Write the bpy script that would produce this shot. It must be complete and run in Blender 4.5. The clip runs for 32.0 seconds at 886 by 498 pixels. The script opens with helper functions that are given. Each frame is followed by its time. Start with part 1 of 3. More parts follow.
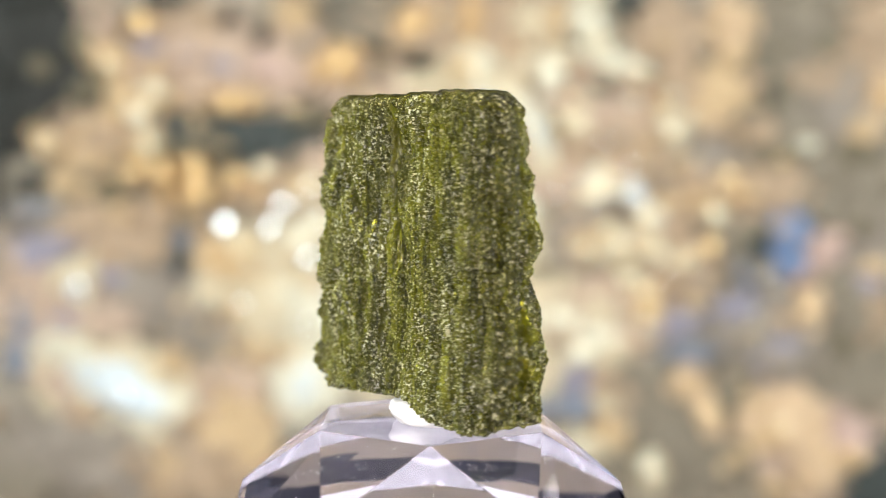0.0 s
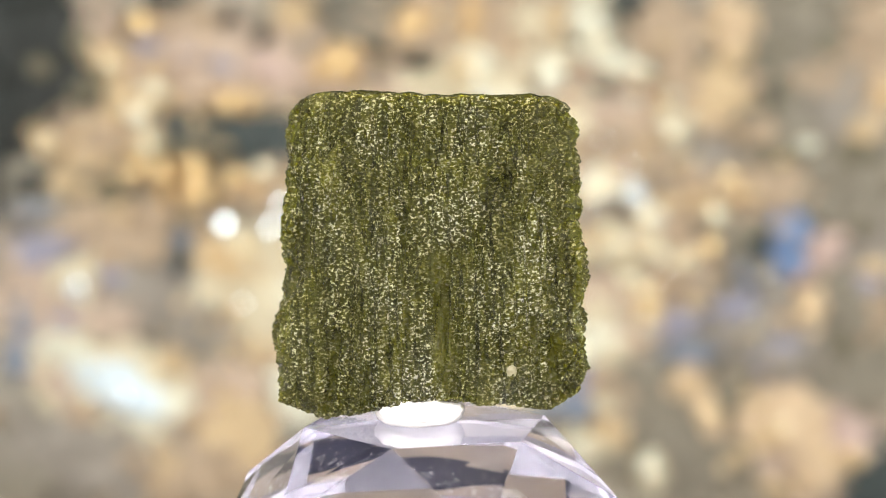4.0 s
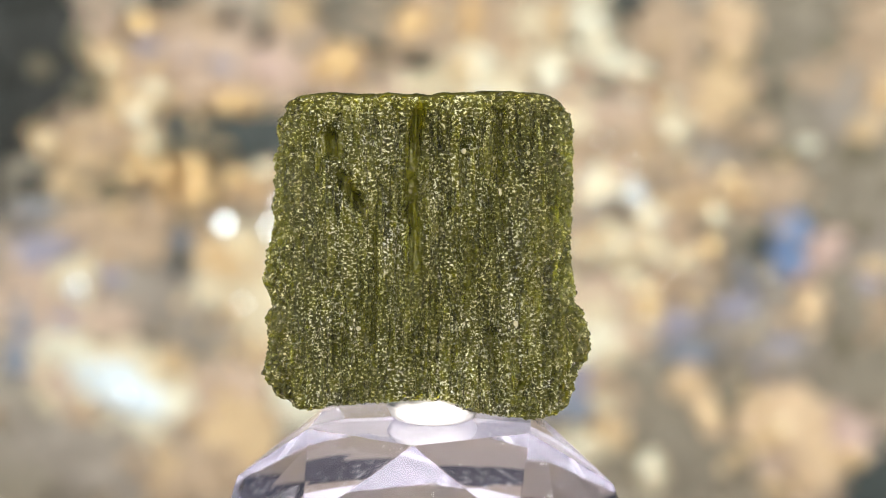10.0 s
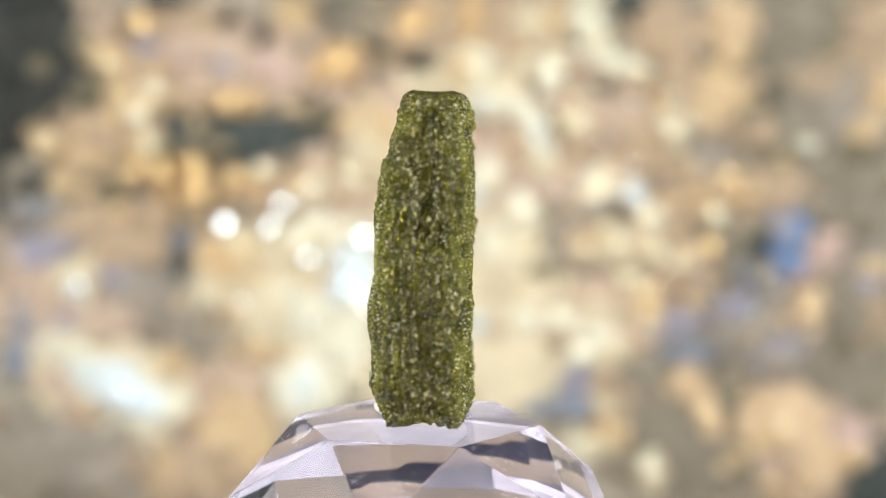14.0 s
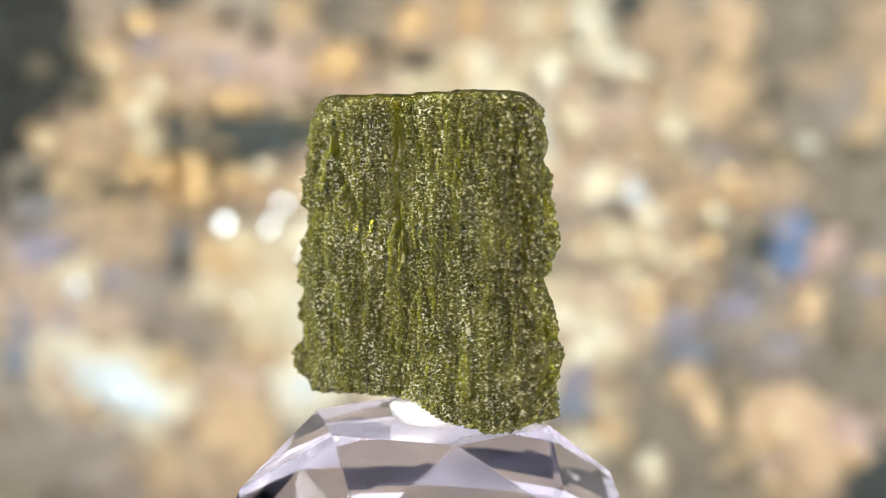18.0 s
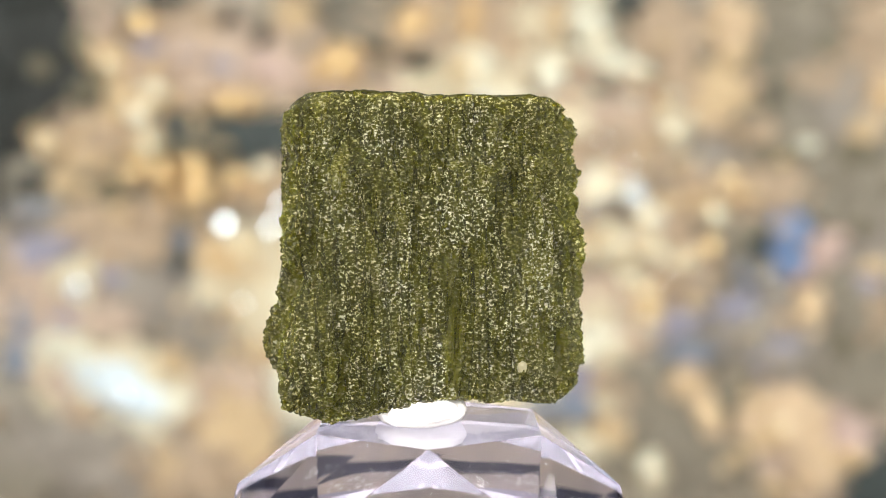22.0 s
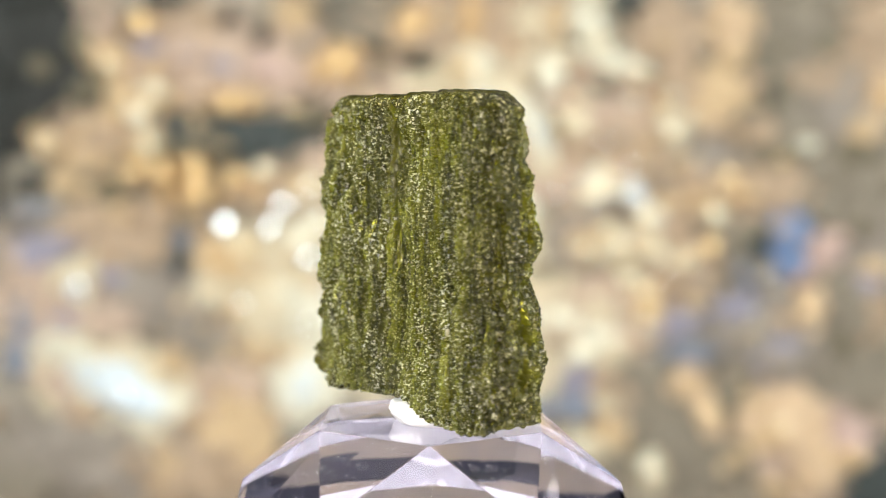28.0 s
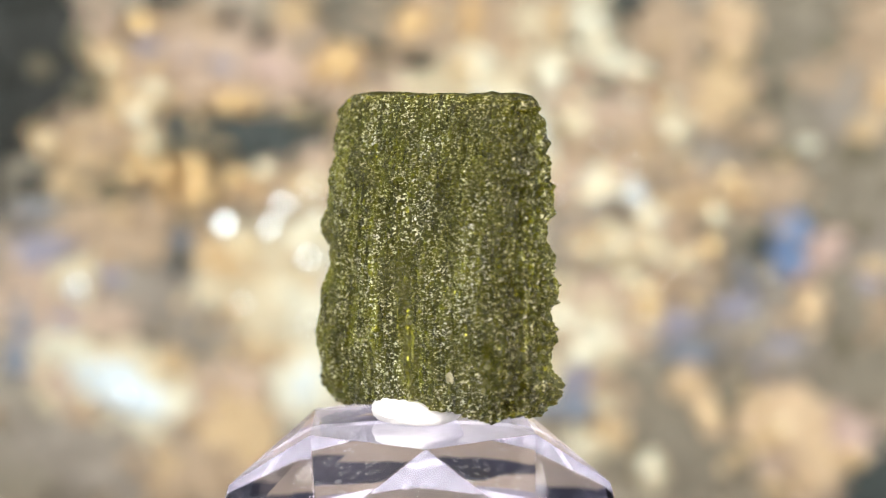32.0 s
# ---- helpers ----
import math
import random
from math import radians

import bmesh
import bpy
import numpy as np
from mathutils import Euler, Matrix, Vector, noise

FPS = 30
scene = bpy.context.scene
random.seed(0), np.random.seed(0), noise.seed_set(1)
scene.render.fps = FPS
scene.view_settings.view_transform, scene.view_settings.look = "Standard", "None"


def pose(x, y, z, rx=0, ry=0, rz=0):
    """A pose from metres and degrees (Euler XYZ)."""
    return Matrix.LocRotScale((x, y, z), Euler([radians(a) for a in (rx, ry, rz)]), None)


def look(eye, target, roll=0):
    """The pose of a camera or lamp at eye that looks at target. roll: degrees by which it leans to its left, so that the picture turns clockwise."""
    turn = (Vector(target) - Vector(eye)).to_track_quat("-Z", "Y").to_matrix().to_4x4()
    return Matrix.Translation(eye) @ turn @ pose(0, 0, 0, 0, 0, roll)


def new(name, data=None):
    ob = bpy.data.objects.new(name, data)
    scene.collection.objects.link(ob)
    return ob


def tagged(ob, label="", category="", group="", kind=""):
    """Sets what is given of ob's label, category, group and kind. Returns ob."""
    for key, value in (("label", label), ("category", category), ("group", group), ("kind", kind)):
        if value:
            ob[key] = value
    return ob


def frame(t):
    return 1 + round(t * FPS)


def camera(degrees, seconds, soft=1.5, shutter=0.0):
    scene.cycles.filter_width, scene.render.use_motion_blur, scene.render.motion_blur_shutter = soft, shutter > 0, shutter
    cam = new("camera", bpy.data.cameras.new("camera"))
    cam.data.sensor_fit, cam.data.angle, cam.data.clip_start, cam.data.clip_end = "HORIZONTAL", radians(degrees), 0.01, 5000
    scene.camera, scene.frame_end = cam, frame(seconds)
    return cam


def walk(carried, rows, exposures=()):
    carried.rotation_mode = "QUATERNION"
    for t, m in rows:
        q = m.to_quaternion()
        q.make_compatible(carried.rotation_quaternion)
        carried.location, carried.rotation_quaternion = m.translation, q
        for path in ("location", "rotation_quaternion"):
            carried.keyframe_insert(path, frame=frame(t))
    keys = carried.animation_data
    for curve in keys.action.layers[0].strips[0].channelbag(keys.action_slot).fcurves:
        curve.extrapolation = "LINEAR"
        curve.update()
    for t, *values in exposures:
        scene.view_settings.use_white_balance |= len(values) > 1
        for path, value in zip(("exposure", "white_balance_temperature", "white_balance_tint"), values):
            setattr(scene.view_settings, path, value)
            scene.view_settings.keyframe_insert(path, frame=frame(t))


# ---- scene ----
U = 3.45e-5          # one step of the working grid: 0.0345 mm
EYE_Z = 0.9281       # lens height over the floor
LENS = 2405.25 * U   # lens to the turning axis
TILT = radians(4.85)

# ---- camera: on a tripod, still ----
cam = camera(36.107, 32.0, soft=0.95, shutter=0.5)
cam.data.dof.use_dof = True
cam.data.dof.focus_distance = 0.0805
cam.data.dof.aperture_fstop = 26.5
EYE = Vector((28.16 * U, -LENS, EYE_Z))
AHEAD = Vector((0.0, math.cos(TILT), -math.sin(TILT)))
UP = Vector((0.0, math.sin(TILT), math.cos(TILT)))
CAM_POSE = look(EYE, EYE + AHEAD, 0.31)
walk(cam, [(0.0, CAM_POSE), (32.0, CAM_POSE)], [(0.0, 0.0), (32.0, 0.0)])

# ---- light ----
world = bpy.data.worlds.new("world")
scene.world = world
world.use_nodes = True
world.node_tree.nodes["Background"].inputs[0].default_value = (0.8, 0.85, 1.0, 1)
world.node_tree.nodes["Background"].inputs[1].default_value = 0.05


def area(name, eye, target, sx, sy, power, colour, spread=180):
    data = bpy.data.lights.new(name, "AREA")
    data.shape, data.size, data.size_y = "RECTANGLE", sx, sy
    data.energy, data.color, data.spread = power, colour, radians(spread)
    ob = new(name, data)
    ob.matrix_world = look(eye, target)
    return ob


LAMPS = (Vector((-0.52, 0.0, EYE_Z + 0.20)), Vector((0.52, 0.0, EYE_Z + 0.20)))   # one each side, facing the backdrop
# unseen lamps, added to light the backdrop evenly and mostly miss the stone
area("backdrop_fill_left", LAMPS[0], (0.05, 0.40, EYE_Z - 0.05), 0.38, 0.38, 0.99, (0.895, 0.995, 1.0), 84)
area("backdrop_fill_right", LAMPS[1], (-0.05, 0.40, EYE_Z - 0.05), 0.38, 0.38, 1.07, (0.895, 0.995, 1.0), 84)
# unseen front light, added to brighten the face turned to the lens
area("front_key", (-0.01, -0.29, EYE_Z + 0.11), (0, 0, EYE_Z - 0.008), 0.17, 0.17, 3.6, (1.0, 0.96, 0.88))
# broad unseen panel, added only as soft ambient fill from above
area("ambient_fill", (0, -0.35, 2.38), (0, -0.35, 0), 2.8, 2.3, 17.0, (1.0, 0.92, 0.88))


# ---- materials ----
def srgb(r, g, b):
    f = lambda c: c / 12.92 if c <= 0.04045 else ((c + 0.055) / 1.055) ** 2.4
    return [f(c / 255) for c in (r, g, b)]


class Nodes:
    def __init__(self, name):
        self.mat = bpy.data.materials.new(name)
        self.mat.use_nodes = True
        self.t = self.mat.node_tree
        self.bsdf = self.t.nodes["Principled BSDF"]
        self.co = self.t.nodes.new("ShaderNodeTexCoord").outputs["Object"]

    def put(self, socket, value):
        if isinstance(value, bpy.types.NodeSocket):
            self.t.links.new(value, socket)
        else:
            socket.default_value = value

    def scaled(self, v):
        n = self.t.nodes.new("ShaderNodeMapping")
        self.put(n.inputs["Vector"], self.co)
        n.inputs["Scale"].default_value = v
        return n.outputs[0]

    def noise(self, size, detail=3.0, stretch=(1, 1, 1), rough=0.55):
        n = self.t.nodes.new("ShaderNodeTexNoise")
        self.put(n.inputs["Vector"], self.scaled([s / size for s in stretch]))
        n.inputs["Scale"].default_value, n.inputs["Detail"].default_value = 1.0, detail
        n.inputs["Roughness"].default_value = rough
        return n.outputs["Fac"]

    def cells(self, size, stretch=(1, 1, 1)):
        n = self.t.nodes.new("ShaderNodeTexVoronoi")
        self.put(n.inputs["Vector"], self.scaled([s / size for s in stretch]))
        n.inputs["Scale"].default_value = 1.0
        return n.outputs["Distance"]

    def ramp(self, fac, stops):
        n = self.t.nodes.new("ShaderNodeValToRGB")
        self.put(n.inputs[0], fac)
        e = n.color_ramp.elements
        while len(e) < len(stops):
            e.new(0.5)
        for k, (p, c) in enumerate(stops):
            e[k].position, e[k].color = p, (*c, 1)
        return n.outputs[0]

    def mix(self, fac, a, b, mode="MIX"):
        n = self.t.nodes.new("ShaderNodeMix")
        n.data_type, n.blend_type = "RGBA", mode
        self.put(n.inputs[0], fac)
        for k, v in ((6, a), (7, b)):
            self.put(n.inputs[k], v if isinstance(v, bpy.types.NodeSocket) else (*v, 1))
        return n.outputs[2]

    def math(self, op, a, b=0.0):
        n = self.t.nodes.new("ShaderNodeMath")
        n.operation = op
        self.put(n.inputs[0], a), self.put(n.inputs[1], b)
        return n.outputs[0]

    def bump(self, height, distance, strength=1.0):
        n = self.t.nodes.new("ShaderNodeBump")
        n.inputs["Strength"].default_value, n.inputs["Distance"].default_value = strength, distance
        self.put(n.inputs["Height"], height)
        self.put(self.bsdf.inputs["Normal"], n.outputs[0])

    def set(self, **kw):
        for k, v in kw.items():
            if isinstance(v, tuple) and len(v) == 3 and "Radius" not in k:
                v = (*v, 1)
            self.put(self.bsdf.inputs[k.replace("_", " ")], v)
        return self.mat


def plain(name, colour, rough=0.6, size=0.01, vary=0.12, relief=0.0, metal=0.0):
    n = Nodes(name)
    lo, hi = [[c * (1 + s * vary) for c in colour] for s in (-1, 1)]
    fac = n.noise(size, 4)
    if relief:
        n.bump(n.noise(size * 0.3, 4), relief)
    fine = n.ramp(n.noise(size * 0.12, 3), [(0.3, (0.9, 0.9, 0.9)), (0.7, (1.0, 1.0, 1.0))])
    col = n.mix(1.0, n.ramp(fac, [(0.3, lo), (0.7, hi)]), fine, "MULTIPLY")
    return n.set(Base_Color=col, Roughness=rough, Metallic=metal)


def stone_material():
    n = Nodes("green_glass_stone")
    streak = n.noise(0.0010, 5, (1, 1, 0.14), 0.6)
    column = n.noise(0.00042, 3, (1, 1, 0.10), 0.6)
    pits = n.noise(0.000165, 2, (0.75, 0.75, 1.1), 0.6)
    chips = n.cells(0.00026, (0.85, 0.85, 1.0))
    wet = n.t.nodes.new("ShaderNodeAttribute")
    wet.attribute_name = "glassy"
    dry = n.math("SUBTRACT", 1.0, wet.outputs["Fac"])
    patch = n.noise(0.0032, 4, (1, 1, 0.45), 0.6)
    end_shade_pits = n.t.nodes.new("ShaderNodeAttribute")
    end_shade_pits.attribute_name = "end_shade_pits"
    ends = end_shade_pits.outputs["Fac"]
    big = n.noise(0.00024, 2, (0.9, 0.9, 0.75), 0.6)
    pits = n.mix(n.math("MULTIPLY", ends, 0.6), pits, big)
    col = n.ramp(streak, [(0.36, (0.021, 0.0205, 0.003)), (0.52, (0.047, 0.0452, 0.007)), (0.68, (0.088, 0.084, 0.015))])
    # end faces darkened: the gloom of the end-on views is put into their colour
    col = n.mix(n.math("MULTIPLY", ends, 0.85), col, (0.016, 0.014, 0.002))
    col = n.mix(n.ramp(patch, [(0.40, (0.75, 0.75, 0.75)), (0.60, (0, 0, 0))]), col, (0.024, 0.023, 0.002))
    # dark upright streaks stand in for the shade inside the flutes
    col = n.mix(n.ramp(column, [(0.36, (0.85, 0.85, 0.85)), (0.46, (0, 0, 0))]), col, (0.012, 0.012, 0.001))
    # pale glints painted on the raised pits in place of surface sparkle
    glint_tone = n.ramp(n.noise(0.003, 3, (1, 1, 0.5)), [(0.4, (0.29, 0.27, 0.158)), (0.62, (0.53, 0.51, 0.39))])
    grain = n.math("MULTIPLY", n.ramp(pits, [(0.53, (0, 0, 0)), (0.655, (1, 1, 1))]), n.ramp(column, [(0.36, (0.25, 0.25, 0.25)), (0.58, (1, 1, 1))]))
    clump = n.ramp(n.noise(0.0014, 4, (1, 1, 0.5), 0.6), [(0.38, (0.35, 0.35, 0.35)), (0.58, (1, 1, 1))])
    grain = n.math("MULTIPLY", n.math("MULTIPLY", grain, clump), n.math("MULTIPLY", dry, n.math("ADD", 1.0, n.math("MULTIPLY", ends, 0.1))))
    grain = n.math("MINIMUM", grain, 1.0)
    col = n.mix(grain, col, n.mix(n.math("MULTIPLY", ends, 0.7), glint_tone, (0.38, 0.34, 0.215)))
    # low pits coloured darker, so their own shadow is painted in
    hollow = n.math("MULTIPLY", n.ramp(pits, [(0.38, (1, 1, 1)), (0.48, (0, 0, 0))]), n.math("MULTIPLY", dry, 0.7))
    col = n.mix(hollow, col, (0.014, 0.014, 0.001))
    col = n.mix(wet.outputs["Fac"], col, (0.040, 0.038, 0.003))
    h = n.math("ADD", pits, n.math("MULTIPLY", chips, 0.55))
    h = n.math("ADD", n.math("MULTIPLY", h, dry), n.math("MULTIPLY", column, 0.35))
    n.bump(h, 0.00042, 1.0)
    n.bsdf.inputs["Subsurface Radius"].default_value = (1.0, 0.95, 0.20)
    n.bsdf.inputs["Subsurface Scale"].default_value = 0.0092
    body = n.math("SUBTRACT", 0.95, n.math("MULTIPLY", grain, 0.9))
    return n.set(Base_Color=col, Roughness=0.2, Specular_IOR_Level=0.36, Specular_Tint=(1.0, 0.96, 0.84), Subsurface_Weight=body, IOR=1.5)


def glass_material():
    n = Nodes("clear_cut_glass")
    n.bump(n.noise(0.004, 2), 0.00002, 0.4)
    return n.set(Base_Color=(0.895, 0.885, 0.985), Roughness=0.0, Transmission_Weight=1.0, IOR=1.52)


def broken_end():
    n = Nodes("smooth_dark_glass_break")
    n.bump(n.noise(0.0012, 3), 0.0001)
    return n.set(Base_Color=n.ramp(n.noise(0.001), [(0.35, (0.012, 0.0115, 0.002)), (0.7, (0.045, 0.043, 0.006))]), Roughness=0.4, IOR=1.5, Specular_IOR_Level=0.05)


# unseen pale foot, added so that trapped rays don't leave the facets black
FOOT_FILL = plain("pale_foot_fill", (0.53, 0.515, 0.60), 0.9, 0.002, 0.10, 0.0001)
BROKEN = broken_end()
STONE, GLASS = stone_material(), glass_material()
PUTTY = plain("white_putty", (0.78, 0.755, 0.75), 0.5, 0.002, 0.03, 0.00006)
GRAIN = plain("pale_grain", (0.20, 0.18, 0.11), 0.35, 0.0004, 0.2, 0.0001)
DUST = plain("pale_dust", (0.8, 0.76, 0.72), 0.7, 0.001)
PLASTER = plain("dark_painted_plaster", (0.10, 0.10, 0.135), 0.8, 0.3, 0.04, 0.001)
WOOD = plain("pale_laminate", (0.58, 0.54, 0.57), 0.45, 0.05, 0.06, 0.0002)
LAMINATE = plain("lilac_laminate", (0.36, 0.33, 0.37), 0.5, 0.03, 0.18, 0.0002)
BLACK = plain("violet_plastic", (0.14, 0.12, 0.42), 0.4, 0.02, 0.15)
MAT = plain("navy_rubber", (0.020, 0.020, 0.040), 0.7, 0.003, 0.3, 0.0001)
LILAC = plain("pale_lilac_plastic", (0.31, 0.29, 0.35), 0.5, 0.003, 0.12)
SILVER = Nodes("mottled_beige_plastic")
SILVER.set(Base_Color=SILVER.mix(SILVER.ramp(SILVER.noise(0.009, 3), [(0.42, (0, 0, 0)), (0.60, (1, 1, 1))]), (0.32, 0.27, 0.235), (0.40, 0.32, 0.24)), Roughness=0.5)
SILVER = SILVER.mat
CARD = plain("grey_card", (0.32, 0.31, 0.30), 0.8, 0.05, 0.08)
SHEET = Nodes("mottled_foil_sheet")
SHEET.bump(SHEET.noise(0.012, 4), 0.006)
SHEET.set(Base_Color=SHEET.mix(SHEET.ramp(SHEET.noise(0.03, 5), [(0.35, (0, 0, 0)), (0.65, (1, 1, 1))]), (0.20, 0.18, 0.145), (0.40, 0.33, 0.24)),
          Roughness=0.45, Metallic=0.1)
SHEET = SHEET.mat

GAIN = 1.5   # how brightly the lamp lights the backdrop


def foil(name, r, g, b):
    return plain("foil_" + name, [c / GAIN for c in srgb(r, g, b)], 0.45, 0.012, 0.10, 0.002)


FOIL = {k: foil(k, *v) for k, v in {
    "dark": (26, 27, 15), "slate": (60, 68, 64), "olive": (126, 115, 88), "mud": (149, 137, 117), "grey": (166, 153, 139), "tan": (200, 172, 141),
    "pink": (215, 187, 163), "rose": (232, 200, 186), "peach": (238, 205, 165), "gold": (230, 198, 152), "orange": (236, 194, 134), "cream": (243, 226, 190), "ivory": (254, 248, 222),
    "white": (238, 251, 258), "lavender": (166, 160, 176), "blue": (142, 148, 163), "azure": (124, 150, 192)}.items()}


# ---- mesh helpers ----
def mesh_object(name, bm, material, smooth=False, parent=None):
    me = bpy.data.meshes.new(name)
    bm.to_mesh(me)
    bm.free()
    me.materials.append(material)
    if smooth:
        me.shade_smooth()
    ob = new(name, me)
    if parent:
        ob.parent = parent
    return ob


def part(name, bm, material, parent, label="", smooth=False):
    return tagged(mesh_object(name, bm, material, smooth, parent), label)


def box(x0, y0, z0, x1, y1, z1, bevel=0.0):
    bm = bmesh.new()
    bmesh.ops.create_cube(bm, size=1, matrix=Matrix.LocRotScale(((x0 + x1) / 2, (y0 + y1) / 2, (z0 + z1) / 2), None, (x1 - x0, y1 - y0, z1 - z0)))
    if bevel:
        bmesh.ops.bevel(bm, geom=bm.edges[:], offset=bevel, segments=2, affect="EDGES")
    return bm


def turned(profile, n=64):
    """A solid turned round z from (radius, height) pairs, bottom to top."""
    bm = bmesh.new()
    rings = [[bm.verts.new((r * math.cos(2 * math.pi * k / n), r * math.sin(2 * math.pi * k / n), z)) for k in range(n)] for r, z in profile]
    for a, b in zip(rings, rings[1:]):
        for k in range(n):
            bm.faces.new((a[k], a[(k + 1) % n], b[(k + 1) % n], b[k]))
    bm.faces.new(rings[0][::-1]), bm.faces.new(rings[-1])
    return bm


# ---- room ----
def room():
    x, y0, y1, h, w = 1.5, -1.6, 0.9, 2.4, 0.1
    for name, b in (("floor", (-x - w, y0 - w, -w, x + w, y1 + w, 0)), ("ceiling", (-x - w, y0 - w, h, x + w, y1 + w, h + w)),
                    ("wall_west", (-x - w, y0 - w, 0, -x, y1 + w, h)), ("wall_east", (x, y0 - w, 0, x + w, y1 + w, h)),
                    ("wall_south", (-x, y0 - w, 0, x, y0, h)), ("wall_north", (-x, y1, 0, x, y1 + w, h))):
        tagged(mesh_object(name, box(*b), WOOD if name == "floor" else PLASTER), "plain painted " + name.split("_")[0] + " closing the room", name.split("_")[0], kind="structure")


room()

TABLE_Z = 0.75
FOOT = 960
GLASS_Z = EYE_Z - FOOT * U    # foot of the glass block
TOP_Z = EYE_Z - 511 * U       # its flat top


def table():
    ob = tagged(new("work_table"), "plain pale laminate table under the stand", "table")
    ob.location = (0, 0.15, TABLE_Z)
    part("tabletop", box(-0.6, -0.4, -0.03, 0.6, 0.45, 0, 0.003), LAMINATE, ob)
    for sx in (-1, 1):
        for sy in (-0.36, 0.41):
            part("leg", box(sx * 0.56 - 0.025, sy - 0.025, -TABLE_Z, sx * 0.56 + 0.025, sy + 0.025, -0.03, 0.002), WOOD, ob)


table()


PLATTER_Z = GLASS_Z - 0.00434


def stand():
    top = PLATTER_Z - 0.014
    bm = box(-0.025, -0.025, 0, 0.025, 0.025, top - TABLE_Z, 0.001)
    ob = tagged(mesh_object("riser_block", bm, CARD), "slim grey card riser block on the table", "block")
    ob.location = (0, 0, TABLE_Z)
    tt = tagged(new("turntable"), "small violet display turntable with a pale platter and dark mat", "turntable")
    tt.location = (0, 0, top)
    part("housing", turned([(0.016, 0), (0.0165, 0.001), (0.0165, 0.010), (0.015, 0.012), (0.004, 0.012), (0.004, 0.014)], 48), BLACK, tt)
    return tt, part("platter", turned([(0.0330, 0), (0.0336, 0.0005), (0.0336, 0.0036), (0.0332, 0.004)], 96), SILVER, tt)


PLATTER = stand()[1]
PLATTER.location = (0, 0, 0.014)


def mat_on_platter():
    """A pale disc under the block, a torn dark ring of cloth round it, and specks of dust."""
    n = 120
    for name, r0, r1, material, label in (("seat_disc", 0.0, 0.0138, LILAC, "pale lilac disc"), ("mat", 0.0144, 0.0172, MAT, "torn ring of dark navy cloth")):
        bm = bmesh.new()
        rings = []
        for r, z, ragged in ((r0, 0.0039, 0), (r0, 0.0042, 0), (r1 - 0.0001, 0.0042, 1), (r1, 0.0039, 1)):
            ring = []
            for k in range(n):
                a = 2 * math.pi * k / n
                q = r
                if name == "mat":
                    q += (0.0011 if ragged else 0.0013) * noise.noise(Vector((2.2 * math.cos(a), 2.2 * math.sin(a), ragged * 7))) + (0.0004 if ragged else 0.0010)
                ring.append(bm.verts.new((max(q, 1e-5) * math.cos(a), max(q, 1e-5) * math.sin(a), z)))
            rings.append(ring)
        for a, b in zip(rings, rings[1:]):
            for k in range(n):
                bm.faces.new((a[k], b[k], b[(k + 1) % n], a[(k + 1) % n]))
        bmesh.ops.recalc_face_normals(bm, faces=bm.faces[:])
        part(name, bm, material, PLATTER, label)
    rnd = random.Random(12)
    spots = [(rnd.uniform(0.0140, 0.0176), rnd.uniform(0, 6.2832), rnd.uniform(0.04, 0.12)) for _ in range(40)]
    bm = bmesh.new()
    for k in range(1000):
        r0, a0, wide = rnd.choice(spots)
        r, a = r0 + rnd.gauss(0, 0.0010), a0 + rnd.gauss(0, wide)
        if 0.0125 < r < 0.0192:
            q = rnd.uniform(0.000025, 0.00007) * (1.5 if rnd.random() < 0.12 else 1)
            bmesh.ops.create_icosphere(bm, subdivisions=1, radius=1, matrix=Matrix.Translation((r * math.cos(a), r * math.sin(a), 0.00424 + q * 0.3)) @ Matrix.Rotation(rnd.random() * 6, 4, "Z") @ Matrix.Diagonal((q * rnd.uniform(0.8, 2.2), q, q * 0.5, 1)))
    tagged(part("mat_dust", bm, DUST, PLATTER, "pale specks of dust on the mat"), "pale specks of dust on the mat", kind="stuff")


mat_on_platter()


# ---- backdrop of crumpled foil, leaning back square to the lens ----
FAR = 0.48
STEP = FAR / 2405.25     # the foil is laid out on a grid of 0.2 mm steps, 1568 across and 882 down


def on_sheet(u, v, off=0.0):
    step = STEP * (FAR - off) / FAR
    return EYE + AHEAD * (FAR - off) + Vector((1, 0, 0)) * ((u - 784) * step) + UP * ((441 - v) * step)


SHEET_TURN = Matrix((Vector((1, 0, 0)), UP, -AHEAD)).transposed().to_4x4()


def backdrop():
    nx, ny, w, h = 150, 110, 0.74, 0.52
    vs, fs = [], []
    for j in range(ny + 1):
        for i in range(nx + 1):
            p = Vector((w * (i / nx - 0.5), h * (j / ny - 0.5), 0))
            p.z = 0.004 * noise.noise(p * 30) + 0.003 * abs(noise.noise(p * 75)) - 0.006
            vs.append(p)
    n = len(vs)
    vs += [Vector((p.x, p.y, p.z - 0.0008)) for p in vs]
    for j in range(ny):
        for i in range(nx):
            a = j * (nx + 1) + i
            fs.append((a, a + 1, a + nx + 2, a + nx + 1))
            fs.append((a + n, a + nx + 1 + n, a + nx + 2 + n, a + 1 + n))
    me = bpy.data.meshes.new("backdrop")
    me.from_pydata(vs, [], fs)
    me.materials.append(SHEET)
    ob = tagged(new("backdrop", me), "crumpled mottled foil sheet hung behind the stand", "backdrop", kind="structure")
    ob.matrix_world = Matrix.Translation(EYE + AHEAD * FAR) @ SHEET_TURN


backdrop()


